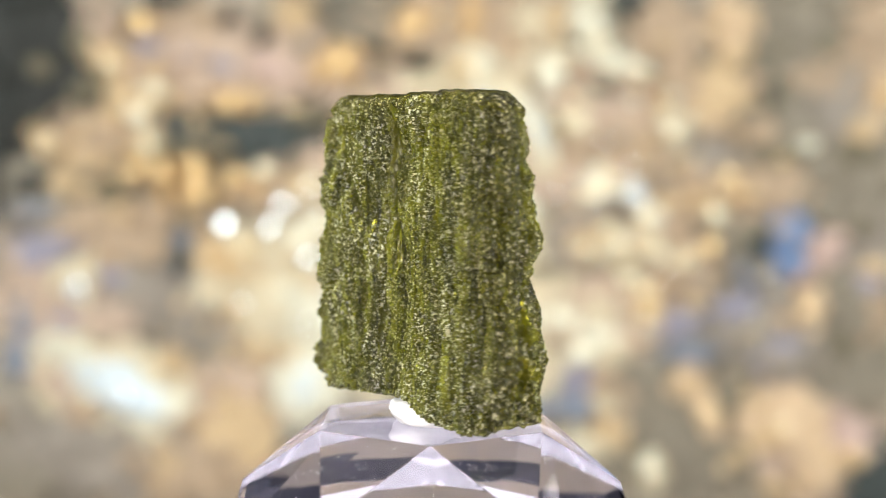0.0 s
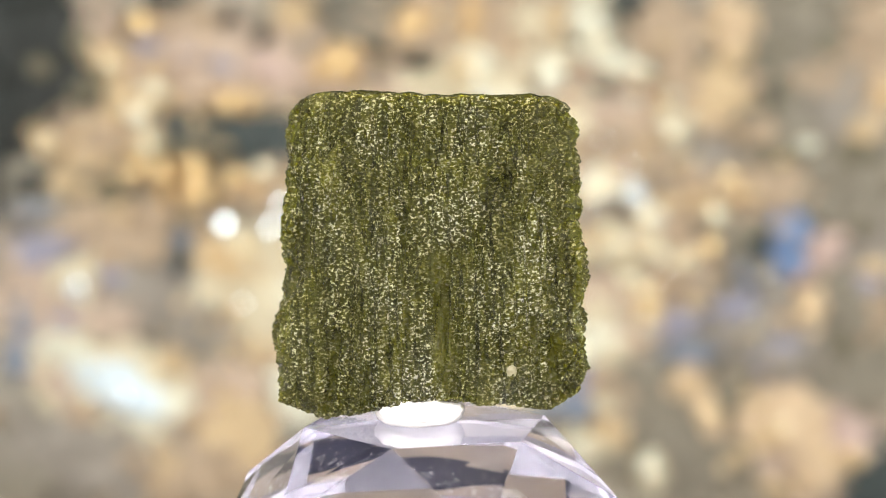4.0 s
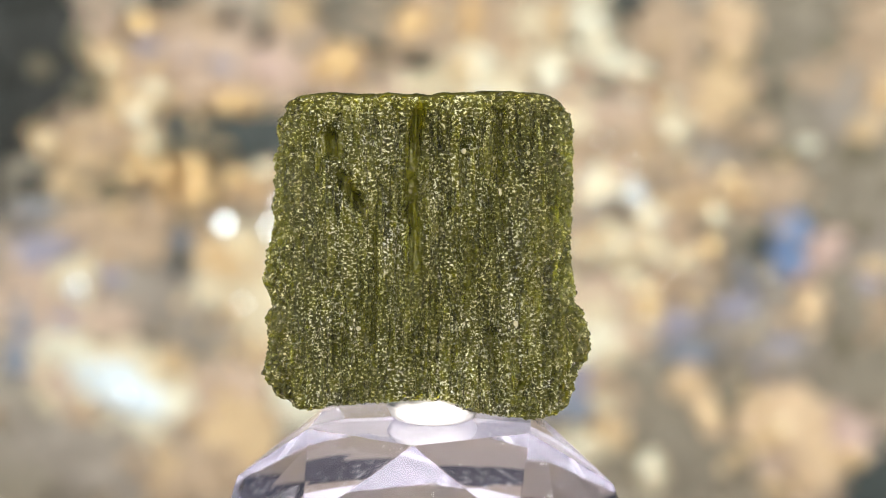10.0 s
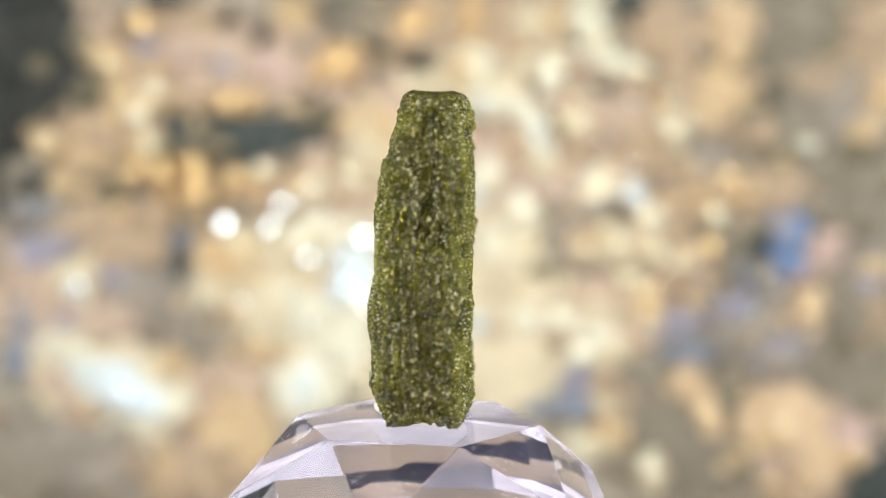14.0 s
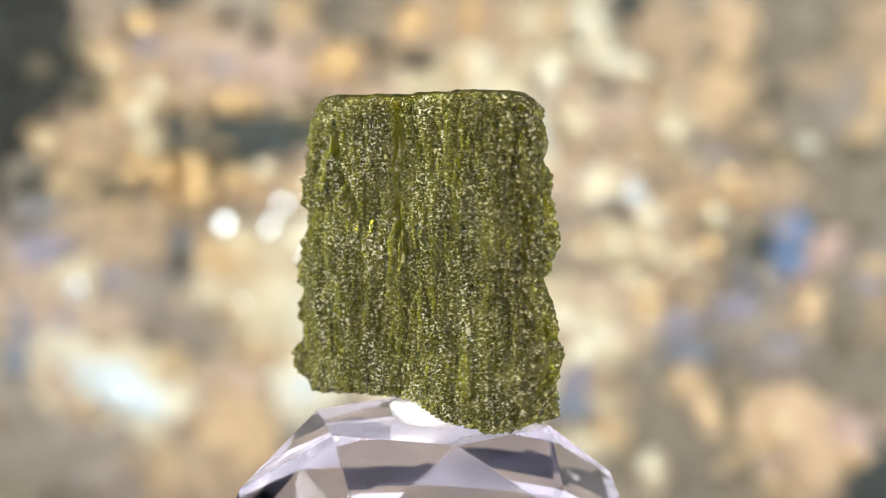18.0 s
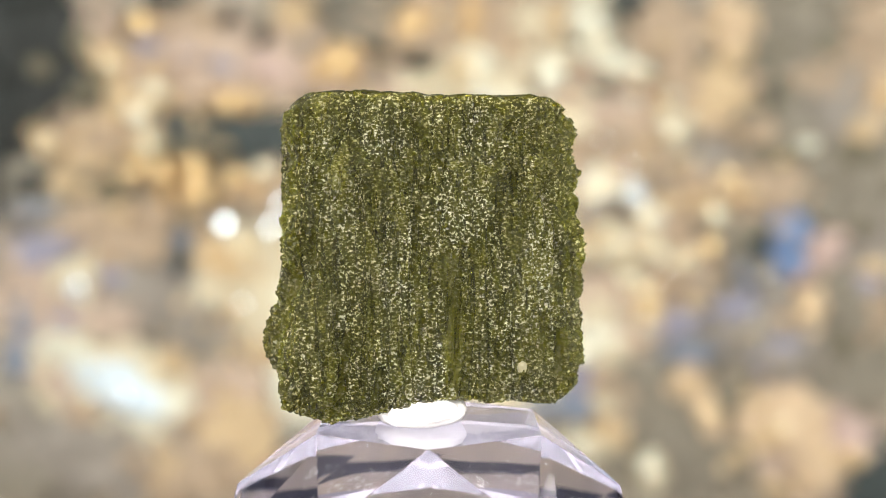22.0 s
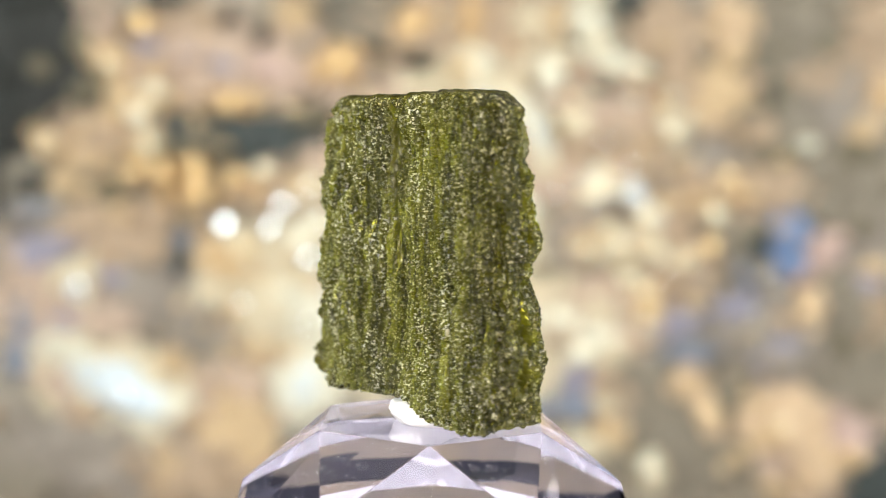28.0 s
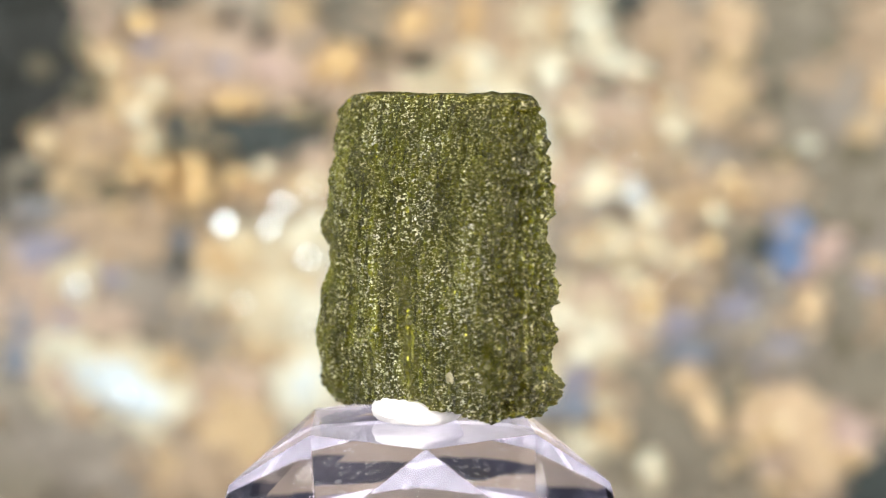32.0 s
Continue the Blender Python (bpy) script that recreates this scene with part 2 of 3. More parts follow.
COLOUR_WORDS = {"dark": "dark olive", "slate": "dark slate", "olive": "dull olive", "mud": "brownish grey", "grey": "dull grey", "tan": "tan", "pink": "pale pinkish beige", "rose": "pale rose", "peach": "pale peach", "gold": "pale gold",
                "orange": "orange-gold", "cream": "cream", "ivory": "ivory", "white": "glint-white", "lavender": "lavender-grey", "blue": "grey-blue", "azure": "azure blue"}


def tuft(rnd, a, b, deep, flakes):
    """A crumpled core with small bent flakes strewn round it, thinning outwards."""
    bm = bmesh.new()
    bmesh.ops.create_icosphere(bm, subdivisions=3, radius=1)
    o = Vector((rnd.random(), rnd.random(), rnd.random())) * 40
    for v in bm.verts:
        v.co *= (1 + 0.30 * noise.noise(v.co * 1.3 + o) + 0.15 * noise.noise(v.co * 3.1 + o)) * (0.78 if flakes > 20 else 1)
        v.co = Vector((v.co.x * a, v.co.y * b, v.co.z * deep))
    vs = [v.co.copy() for v in bm.verts]
    fs = [[v.index for v in f.verts] for f in bm.faces]
    bm.free()
    core = bpy.data.meshes.new("foil_tuft")
    core.from_pydata(vs, [], fs)
    core.shade_smooth()
    vs, fs = [], []
    size = max(5, min(16, 0.3 * min(a, b) / STEP)) * STEP
    for k in range(flakes):
        p = Vector((rnd.gauss(0, 0.52) * a, rnd.gauss(0, 0.52) * b, 0))
        reach = (p.x / a) ** 2 + (p.y / b) ** 2
        p.z = deep * math.sqrt(max(0.0, 1 - 0.7 * reach)) * rnd.uniform(0.5, 1.15)
        m = Matrix.Translation(p) @ Euler((rnd.gauss(0, 0.3), rnd.gauss(0, 0.3), rnd.random() * 6)).to_matrix().to_4x4()
        r = size * rnd.uniform(0.6, 1.35)
        n = len(vs)
        vs.append(m @ Vector((0, 0, 0.25 * r)))
        for q in range(6):
            g = r * rnd.uniform(0.75, 1.1)
            vs.append(m @ Vector((g * math.cos(q * 1.0472), 0.8 * g * math.sin(q * 1.0472), 0)))
        fs += [(n, n + 1 + q, n + 1 + (q + 1) % 6) for q in range(6)]
    me = bpy.data.meshes.new("flakes")
    me.from_pydata(vs, [], fs)
    return core, me


tuft_count = [0]


def scraps(colour, layer, rows):
    """Tufts of foil of one colour on the sheet: place, half width, half height, turn."""
    for u, v, a, b, turn in rows:
        tuft_count[0] += 1
        rnd = random.Random(tuft_count[0])
        core, me = tuft(rnd, a * STEP, b * STEP, 0.0025 + 0.001 * layer, max(6, min(260, int(a * b / 55))) if layer < 4 else 8)
        me.materials.append(FOIL[colour])
        core.materials.append(FOIL[colour])
        ob = new("foil_tuft", core)
        tagged(new("foil_fringe", me), kind="stuff").parent = ob
        ob.matrix_world = Matrix.Translation(on_sheet(u, v, 0.0005 * layer)) @ SHEET_TURN @ Matrix.Rotation(radians(turn), 4, "Z")
        tagged(ob, COLOUR_WORDS[colour] + " tuft of crinkled foil flakes stuck on the backdrop", "foil tuft", "foil tufts on the backdrop")


# broad fields of colour
scraps("dark", 1, [(30, 100, 115, 200, 0), (95, 60, 62, 76, 0), (120, 150, 74, 66, 0), (20, 330, 65, 60, 0), (300, 10, 55, 24, 0), (180, 345, 70, 26, 0)])
scraps("slate", 1, [(460, 245, 150, 52, -4), (340, 235, 55, 40, 0), (315, 450, 20, 66, 0), (1115, 2, 46, 18, 0), (1545, 850, 60, 70, 20), (600, 5, 40, 16, 0)])
scraps("mud", 1, [(1400, 70, 110, 110, 0), (1380, 220, 90, 100, 0), (1500, 350, 100, 100, 0), (1500, 540, 80, 70, 0), (1260, 810, 110, 70, 0), (1130, 690, 70, 70, 0), (1290, 680, 40, 80, 0),
                  (650, 40, 80, 60, 0), (60, 340, 90, 60, 0), (1320, 440, 70, 80, 0), (1520, 660, 90, 70, 0), (1180, 760, 80, 60, 0), (40, 850, 90, 60, 0)])
scraps("grey", 1, [(150, 800, 190, 90, 0), (300, 530, 150, 60, 0), (370, 620, 90, 60, 0), (1480, 180, 100, 80, 0), (1090, 390, 90, 40, 0), (1000, 400, 60, 70, 0), (1350, 600, 120, 60, 0), (410, 600, 60, 60, 0),
                   (1540, 430, 60, 70, 0), (1240, 290, 80, 70, 0), (60, 385, 80, 35, 0)])
scraps("tan", 1, [(1190, 440, 90, 110, 0), (1350, 330, 100, 60, 0), (1110, 250, 130, 80, 0), (200, 420, 110, 70, 0), (1540, 80, 60, 110, 0), (450, 340, 80, 40, 0), (170, 235, 110, 50, 0), (560, 330, 110, 60, 0),
                  (1180, 60, 90, 70, 0), (720, 60, 110, 80, 0), (330, 40, 90, 40, 0), (1080, 700, 60, 80, 0), (360, 820, 130, 80, 0), (880, 60, 110, 80, 0), (1230, 170, 70, 90, 0)])
scraps("pink", 1, [(340, 120, 130, 65, 0), (480, 130, 130, 60, 0), (690, 190, 70, 60, 0), (100, 560, 110, 80, 0), (1400, 770, 150, 95, 0), (1060, 190, 110, 70, 0), (960, 320, 110, 70, 0), (410, 690, 80, 70, 0),
                   (170, 45, 48, 50, 0), (870, 270, 90, 60, 0), (620, 370, 80, 40, 0), (60, 480, 60, 50, 0), (1060, 560, 110, 90, 0)])
scraps("cream", 1, [(560, 500, 170, 130, 0), (570, 620, 130, 90, 0), (870, 440, 110, 140, 0), (950, 560, 160, 80, 0), (850, 130, 80, 70, 0), (720, 300, 120, 130, 0), (740, 560, 150, 150, 0), (900, 660, 120, 80, 0), (220, 690, 160, 85, -20)])
# patches
scraps("dark", 2, [(160, 150, 26, 46, 15), (465, 70, 22, 14, 35), (400, 34, 20, 12, 30), (735, 106, 48, 18, 10), (660, 84, 40, 14, -20), (12, 250, 34, 50, 0), (40, 200, 34, 30, 0), (60, 330, 40, 26, 0)])
scraps("olive", 2, [(1365, 160, 32, 70, 20), (1365, 265, 34, 36, 0), (1510, 272, 50, 34, 0), (1460, 78, 26, 26, 0), (1340, 130, 40, 12, -15), (140, 172, 32, 38, 0), (540, 210, 50, 20, 0), (140, 80, 22, 38, 0), (1320, 420, 18, 24, 0),
                    (320, 268, 60, 22, 0), (1370, 85, 24, 28, 0), (950, 476, 24, 14, 0), (1520, 400, 40, 30, 0), (1320, 790, 18, 60, 0), (1290, 720, 18, 40, 0), (1480, 600, 50, 26, 0)])
scraps("olive", 3, [(200, 345, 44, 18, 0), (385, 340, 14, 30, 0), (380, 290, 16, 14, 0), (160, 160, 20, 30, 15)])
scraps("mud", 2, [(1245, 95, 26, 32, 0), (1085, 388, 56, 18, -5), (1010, 476, 96, 15, 2), (1070, 160, 34, 16, 0), (985, 375, 36, 22, -35), (1500, 560, 40, 60, 0), (1215, 235, 22, 20, 0), (1090, 62, 20, 28, 0), (1095, 820, 40, 22, -30),
                  (1130, 478, 16, 11, 0), (375, 620, 44, 30, 0), (1235, 400, 13, 26, 0), (1360, 255, 40, 30, 0)])
scraps("tan", 2, [(910, 100, 24, 34, 0), (1015, 118, 26, 22, 0), (885, 236, 54, 24, -10), (905, 282, 32, 30, 0), (1010, 262, 22, 26, 0), (880, 520, 26, 20, 0), (1440, 140, 60, 40, 0), (1545, 555, 36, 60, 0), (475, 640, 32, 24, 0), (500, 735, 36, 20, 0),
                  (1060, 395, 40, 14, 0), (270, 400, 42, 44, 0), (1090, 555, 22, 20, 0), (550, 545, 30, 20, 0)])
scraps("lavender", 2, [(265, 85, 48, 14, -12), (322, 98, 40, 14, -12), (395, 118, 42, 14, -8), (90, 438, 80, 28, 5), (60, 462, 42, 22, 0), (120, 572, 34, 22, 0), (1310, 540, 46, 30, 0), (1195, 570, 64, 28, 10), (1020, 670, 34, 34, 0),
                       (1370, 622, 42, 42, 0), (1395, 472, 46, 28, 0), (600, 455, 40, 20, 0), (1530, 500, 30, 20, 0), (200, 495, 30, 20, 0)])
scraps("blue", 2, [(45, 578, 26, 58, 0), (32, 640, 22, 40, 0), (1222, 620, 62, 26, 5), (1018, 718, 36, 32, 0), (1380, 522, 28, 26, 0), (325, 428, 16, 18, 0), (60, 372, 54, 16, 0), (1330, 475, 40, 40, 0), (960, 720, 50, 26, 0)])
scraps("azure", 3, [(1392, 405, 40, 40, 0), (1372, 430, 36, 34, 0), (1398, 462, 38, 28, 0)])
scraps("rose", 3, [(1450, 442, 36, 34, 20), (1474, 420, 30, 18, 20), (1415, 478, 20, 20, 0), (480, 125, 60, 30, 0), (1500, 760, 40, 40, 0)])
scraps("peach", 3, [(1430, 540, 36, 42, 0), (1390, 752, 78, 58, 0), (1330, 745, 32, 50, -20), (1212, 680, 46, 26, 10), (1250, 728, 24, 46, 20), (1290, 50, 44, 52, 0), (1440, 820, 50, 50, 0), (1555, 165, 28, 46, 0), (1378, 562, 22, 20, 0)])
scraps("slate", 3, [(1060, 158, 30, 12, 0), (300, 4, 40, 16, 0), (1350, 150, 16, 40, 30), (1355, 420, 20, 24, 0), (1330, 455, 30, 34, 0), (318, 470, 14, 34, 0)])
scraps("gold", 2, [(192, 112, 40, 42, 15), (150, 285, 66, 26, 0), (385, 468, 48, 50, 0), (318, 648, 44, 30, -20), (300, 825, 36, 60, 0), (405, 765, 52, 80, 0), (660, 240, 56, 70, 0), (440, 172, 58, 26, 0), (1270, 172, 66, 58, 0),
                   (1290, 50, 46, 56, 0), (1212, 680, 46, 28, 10), (1252, 728, 24, 46, 20), (1330, 745, 34, 50, -20), (440, 620, 50, 34, 0), (520, 30, 48, 34, 25), (1080, 760, 34, 30, 0), (440, 760, 60, 70, 0), (335, 175, 60, 24, 0)])
scraps("gold", 2, [(1555, 165, 32, 52, 0), (1520, 222, 40, 28, 0), (1150, 552, 36, 36, 0), (1140, 515, 32, 28, 0), (1030, 436, 32, 28, 0), (430, 480, 42, 30, 0), (530, 335, 34, 30, 0), (1430, 540, 32, 38, 0), (1545, 468, 30, 26, 0), (980, 40, 30, 40, 0),
                   (1240, 350, 24, 30, 0), (110, 330, 24, 28, 0), (830, 120, 30, 30, 0), (1470, 800, 40, 50, 0)])
scraps("pink", 2, [(1450, 440, 40, 38, 20), (1472, 420, 30, 18, 20), (1375, 560, 26, 24, 0), (1000, 182, 30, 24, 0), (550, 76, 40, 24, 0), (560, 285, 22, 28, 0), (215, 560, 48, 40, 0), (110, 680, 46, 40, 0), (1410, 475, 20, 20, 0), (970, 332, 36, 36, 0)])
scraps("orange", 3, [(248, 45, 25, 23, 0), (240, 306, 17, 17, 0), (290, 312, 20, 22, 0), (352, 312, 30, 32, 0), (345, 348, 34, 20, 0), (416, 312, 15, 15, 0), (600, 112, 44, 40, 0), (730, 46, 44, 38, 0), (830, 32, 26, 46, 0), (412, 185, 50, 24, 0), (400, 466, 24, 24, 0),
                     (1288, 308, 15, 15, 0), (1258, 432, 14, 22, 0), (1305, 345, 12, 12, 0), (255, 190, 20, 18, 0), (1560, 165, 20, 36, 0)])
scraps("gold", 3, [(226, 178, 44, 38, 0), (86, 256, 36, 34, 0), (200, 130, 26, 26, 0)])
scraps("cream", 3, [(265, 255, 22, 20, 0), (370, 508, 40, 36, 0), (465, 302, 17, 16, 0), (620, 312, 20, 20, 0), (930, 42, 42, 34, 0), (1020, 216, 30, 26, 0), (1186, 226, 24, 42, 25), (925, 440, 26, 25, 0),
                    (1096, 430, 42, 24, 0), (1155, 442, 18, 28, 0), (1112, 490, 28, 16, 0), (1265, 376, 15, 15, 0), (1390, 748, 36, 34, 0), (1070, 620, 60, 30, 0), (740, 148, 46, 16, 0), (430, 432, 32, 40, 0)])
scraps("cream", 3, [(140, 492, 42, 50, 0), (1040, 790, 52, 32, -25), (1155, 835, 28, 48, 0), (650, 260, 40, 60, 0), (480, 560, 60, 50, 0), (960, 300, 30, 20, 0), (1060, 560, 50, 34, 0), (560, 330, 30, 26, 0), (900, 480, 40, 60, 0)])
scraps("ivory", 3, [(246, 205, 26, 20, 0), (272, 165, 28, 18, 0), (970, 126, 30, 36, 0), (1036, 36, 36, 52, 0), (1080, 108, 84, 25, -18), (872, 186, 52, 26, 0), (922, 196, 42, 24, -30), (952, 246, 28, 62, 25), (1060, 326, 36, 36, 0), (922, 366, 30, 36, 0),
                    (116, 620, 56, 34, 0), (310, 722, 36, 32, 0), (190, 672, 90, 44, -15), (255, 735, 60, 34, -15), (560, 396, 30, 22, 0), (606, 405, 25, 22, 0), (530, 430, 26, 26, 0), (845, 112, 30, 40, 0), (860, 302, 40, 34, 0), (560, 560, 90, 50, 0), (990, 562, 30, 26, 0), (1030, 622, 44, 22, 0)])
scraps("ivory", 3, [(545, 690, 64, 66, 0), (1150, 382, 30, 22, 0), (870, 430, 34, 60, 0), (930, 560, 34, 30, 0), (610, 600, 60, 60, 0), (1060, 585, 40, 26, 0), (1390, 742, 18, 16, 0), (1150, 825, 16, 30, 0), (1030, 790, 30, 18, -25)])
# white tufts stand in for the glints and glare spots of the foil
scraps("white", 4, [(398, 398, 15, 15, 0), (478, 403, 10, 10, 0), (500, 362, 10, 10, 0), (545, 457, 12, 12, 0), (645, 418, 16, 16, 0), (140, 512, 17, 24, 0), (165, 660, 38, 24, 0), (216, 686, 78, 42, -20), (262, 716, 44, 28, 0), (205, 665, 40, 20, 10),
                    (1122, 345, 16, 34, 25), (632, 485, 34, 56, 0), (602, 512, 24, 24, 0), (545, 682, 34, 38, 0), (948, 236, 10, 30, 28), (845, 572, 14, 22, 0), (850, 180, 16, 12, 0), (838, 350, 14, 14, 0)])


def strew(colour, layer, count, u, v, du, dv, size, seed):
    """Small tufts strewn about a place, thinning outwards."""
    rnd = random.Random(seed)
    rows = []
    for _ in range(count):
        a = size * rnd.uniform(0.55, 1.5)
        rows.append((rnd.gauss(u, du), rnd.gauss(v, dv), a * rnd.uniform(0.9, 1.7), a, rnd.uniform(-25, 25)))
    if tuft_count[0] + count <= 296:
        return scraps(colour, layer, rows)
    for u, v, a, b, turn in rows:
        tuft_count[0] += 1
        m = Matrix.Translation(on_sheet(u, v, 0.0005 * layer)) @ SHEET_TURN @ Matrix.Rotation(radians(turn), 4, "Z")
        for me in tuft(random.Random(tuft_count[0]), a * STEP, b * STEP, 0.0025 + 0.001 * layer, max(6, int(a * b / 55)) if layer < 4 else 8):
            n = len(bits_v)
            bits_v.extend(m @ q.co for q in me.vertices)
            for f in me.polygons:
                bits_f.append([n + q for q in f.vertices])
                bits_m.append(colour)
            bpy.data.meshes.remove(me)


bits_v, bits_f, bits_m = [], [], []
strew("cream", 3, 22, 1040, 450, 95, 110, 13, 1)
strew("ivory", 3, 20, 620, 540, 90, 90, 14, 2)
strew("cream", 3, 14, 900, 130, 90, 60, 14, 3)
strew("pink", 3, 14, 1000, 500, 110, 120, 14, 4)
strew("tan", 3, 12, 620, 400, 110, 90, 13, 5)
strew("gold", 3, 14, 245, 215, 60, 70, 13, 6)
strew("orange", 3, 8, 340, 320, 60, 30, 12, 7)
strew("gold", 3, 12, 480, 440, 70, 50, 12, 8)
strew("tan", 3, 14, 1320, 260, 100, 120, 18, 9)
strew("grey", 3, 12, 1400, 560, 90, 90, 18, 10)
strew("tan", 3, 12, 250, 790, 130, 60, 22, 11)
strew("gold", 3, 10, 1390, 770, 70, 50, 18, 12)
strew("ivory", 3, 18, 1080, 320, 110, 140, 9, 31)
strew("gold", 3, 14, 1180, 240, 110, 130, 10, 32)
strew("gold", 3, 14, 420, 650, 80, 80, 12, 33)
strew("olive", 3, 5, 110, 130, 50, 70, 14, 15)
strew("grey", 3, 12, 1120, 300, 120, 140, 11, 17)
strew("pink", 3, 12, 400, 120, 90, 40, 14, 18)
strew("mud", 3, 10, 560, 60, 160, 40, 11, 19)
strew("tan", 3, 10, 1000, 480, 90, 60, 10, 16)


def loose_bits():
    """All the small scraps strewn over the sheet."""
    me = bpy.data.meshes.new("foil_scraps")
    me.from_pydata(bits_v, [], bits_f)
    kinds = list(FOIL)
    for k in kinds:
        me.materials.append(FOIL[k])
    me.polygons.foreach_set("material_index", [kinds.index(c) for c in bits_m])
    me.shade_smooth()
    tagged(new("foil_scraps", me), "small scraps of cream, gold and grey foil strewn on the backdrop", "foil scraps", kind="stuff")


loose_bits()
SILVER_FOIL = plain("silver_glint_disc", (0.93, 0.95, 0.96), 0.22, 0.004, 0.03, 0.0, 1.0)
PALE_FOIL = plain("pale_gold_glint_disc", (0.95, 0.84, 0.62), 0.36, 0.004, 0.03, 0.0, 1.0)
GOLD_FOIL = plain("gold_glint_disc", (0.92, 0.66, 0.34), 0.36, 0.004, 0.03, 0.0, 1.0)


def sequins(material, word, rows):
    """Small mirror-bright discs, added to make the backdrop's glints by catching a lamp: place and radius."""
    for k, (u, v, r) in enumerate(rows):
        r *= 0.74 + 0.07 * (k * 7 % 5) if word == "silver" else 1.4
        p = on_sheet(u, v, 0.013)
        lamp = LAMPS[0] if u < 784 else LAMPS[1]
        facing = ((lamp - p).normalized() + (EYE - p).normalized()).normalized()
        bm = bmesh.new()
        for z, q in ((0, 1.0), (0.08, 0.85)):
            bmesh.ops.create_circle(bm, cap_ends=True, segments=14, radius=r * STEP * q, matrix=Matrix.Translation((0, 0, z * r * STEP)))
        bmesh.ops.bridge_loops(bm, edges=[e for e in bm.edges if len(e.link_faces) == 1])
        ob = tagged(mesh_object("sequin", bm, material), word + " disc added for a blurred glint on the foil backdrop", "sequin", "sequins on the backdrop")
        ob.matrix_world = Matrix.Translation(p) @ facing.to_track_quat("Z", "Y").to_matrix().to_4x4()
        bm = turned([(0.0004, -0.014), (0.0004, -0.0002)], 8)
        part("pin", bm, material, ob)


sequins(SILVER_FOIL, "bright silver", [(398, 398, 5.8), (478, 403, 4.4), (500, 363, 4.4), (545, 457, 3.6), (645, 420, 5.5), (140, 508, 2.2), (1120, 345, 2.4), (612, 505, 3.4), (640, 530, 4), (225, 700, 2.5)])
sequins(GOLD_FOIL, "gold", [(248, 45, 4.5), (240, 305, 4), (416, 312, 4), (290, 310, 3.5), (345, 304, 4), (350, 346, 4), (374, 258, 1.6), (370, 238, 1.2), (1288, 308, 4), (1258, 432, 4), (430, 440, 4), (1305, 345, 2.5), (1150, 552, 3.5), (1140, 515, 3), (730, 46, 4), (600, 112, 4),
                            (405, 182, 4), (1430, 545, 3.5), (1255, 728, 3), (335, 395, 2.5)])
sequins(PALE_FOIL, "pale gold", [(1265, 375, 4), (1030, 437, 3.4), (1095, 430, 3.4), (1155, 442, 3), (1102, 490, 3.4), (1060, 325, 4), (1152, 382, 3.4), (970, 126, 3.4), (1186, 226, 3.4), (1020, 216, 2.8), (925, 366, 3.4), (1030, 622, 3.6), (995, 565, 3), (930, 552, 3), (922, 440, 3),
                                 (465, 300, 4), (262, 256, 4), (246, 205, 4), (190, 115, 3)])
sequins(PALE_FOIL, "pale gold", [(82, 250, 3), (272, 165, 3), (560, 405, 4), (605, 406, 4), (530, 430, 4), (620, 312, 3.6), (530, 338, 3), (1360, 480, 2.2), (1090, 600, 3), (955, 505, 2.6), (945, 250, 3), (870, 300, 3), (880, 440, 3), (1390, 745, 3), (1155, 830, 3), (1070, 108, 2.8), (1120, 120, 2.8), (840, 130, 3), (1036, 36, 3)])


# more such discs at random, added for blurred glints over the foil
def spangle(material, word, count, u, v, du, dv, r, seed):
    rnd = random.Random(seed)
    sequins(material, word, [(rnd.gauss(u, du), rnd.gauss(v, dv), r * rnd.uniform(0.6, 1.4)) for _ in range(count)])


spangle(GOLD_FOIL, "gold", 26, 1120, 340, 130, 150, 2.2, 21)
spangle(SILVER_FOIL, "silver", 7, 1040, 300, 90, 120, 1.8, 28)
spangle(GOLD_FOIL, "gold", 14, 300, 270, 100, 70, 2.2, 23)
spangle(SILVER_FOIL, "silver", 10, 580, 480, 80, 80, 2.4, 24)
spangle(GOLD_FOIL, "gold", 10, 880, 110, 120, 60, 2.0, 25)
spangle(GOLD_FOIL, "gold", 6, 300, 640, 90, 70, 1.6, 26)
spangle(GOLD_FOIL, "gold", 6, 1380, 740, 70, 60, 1.6, 27)


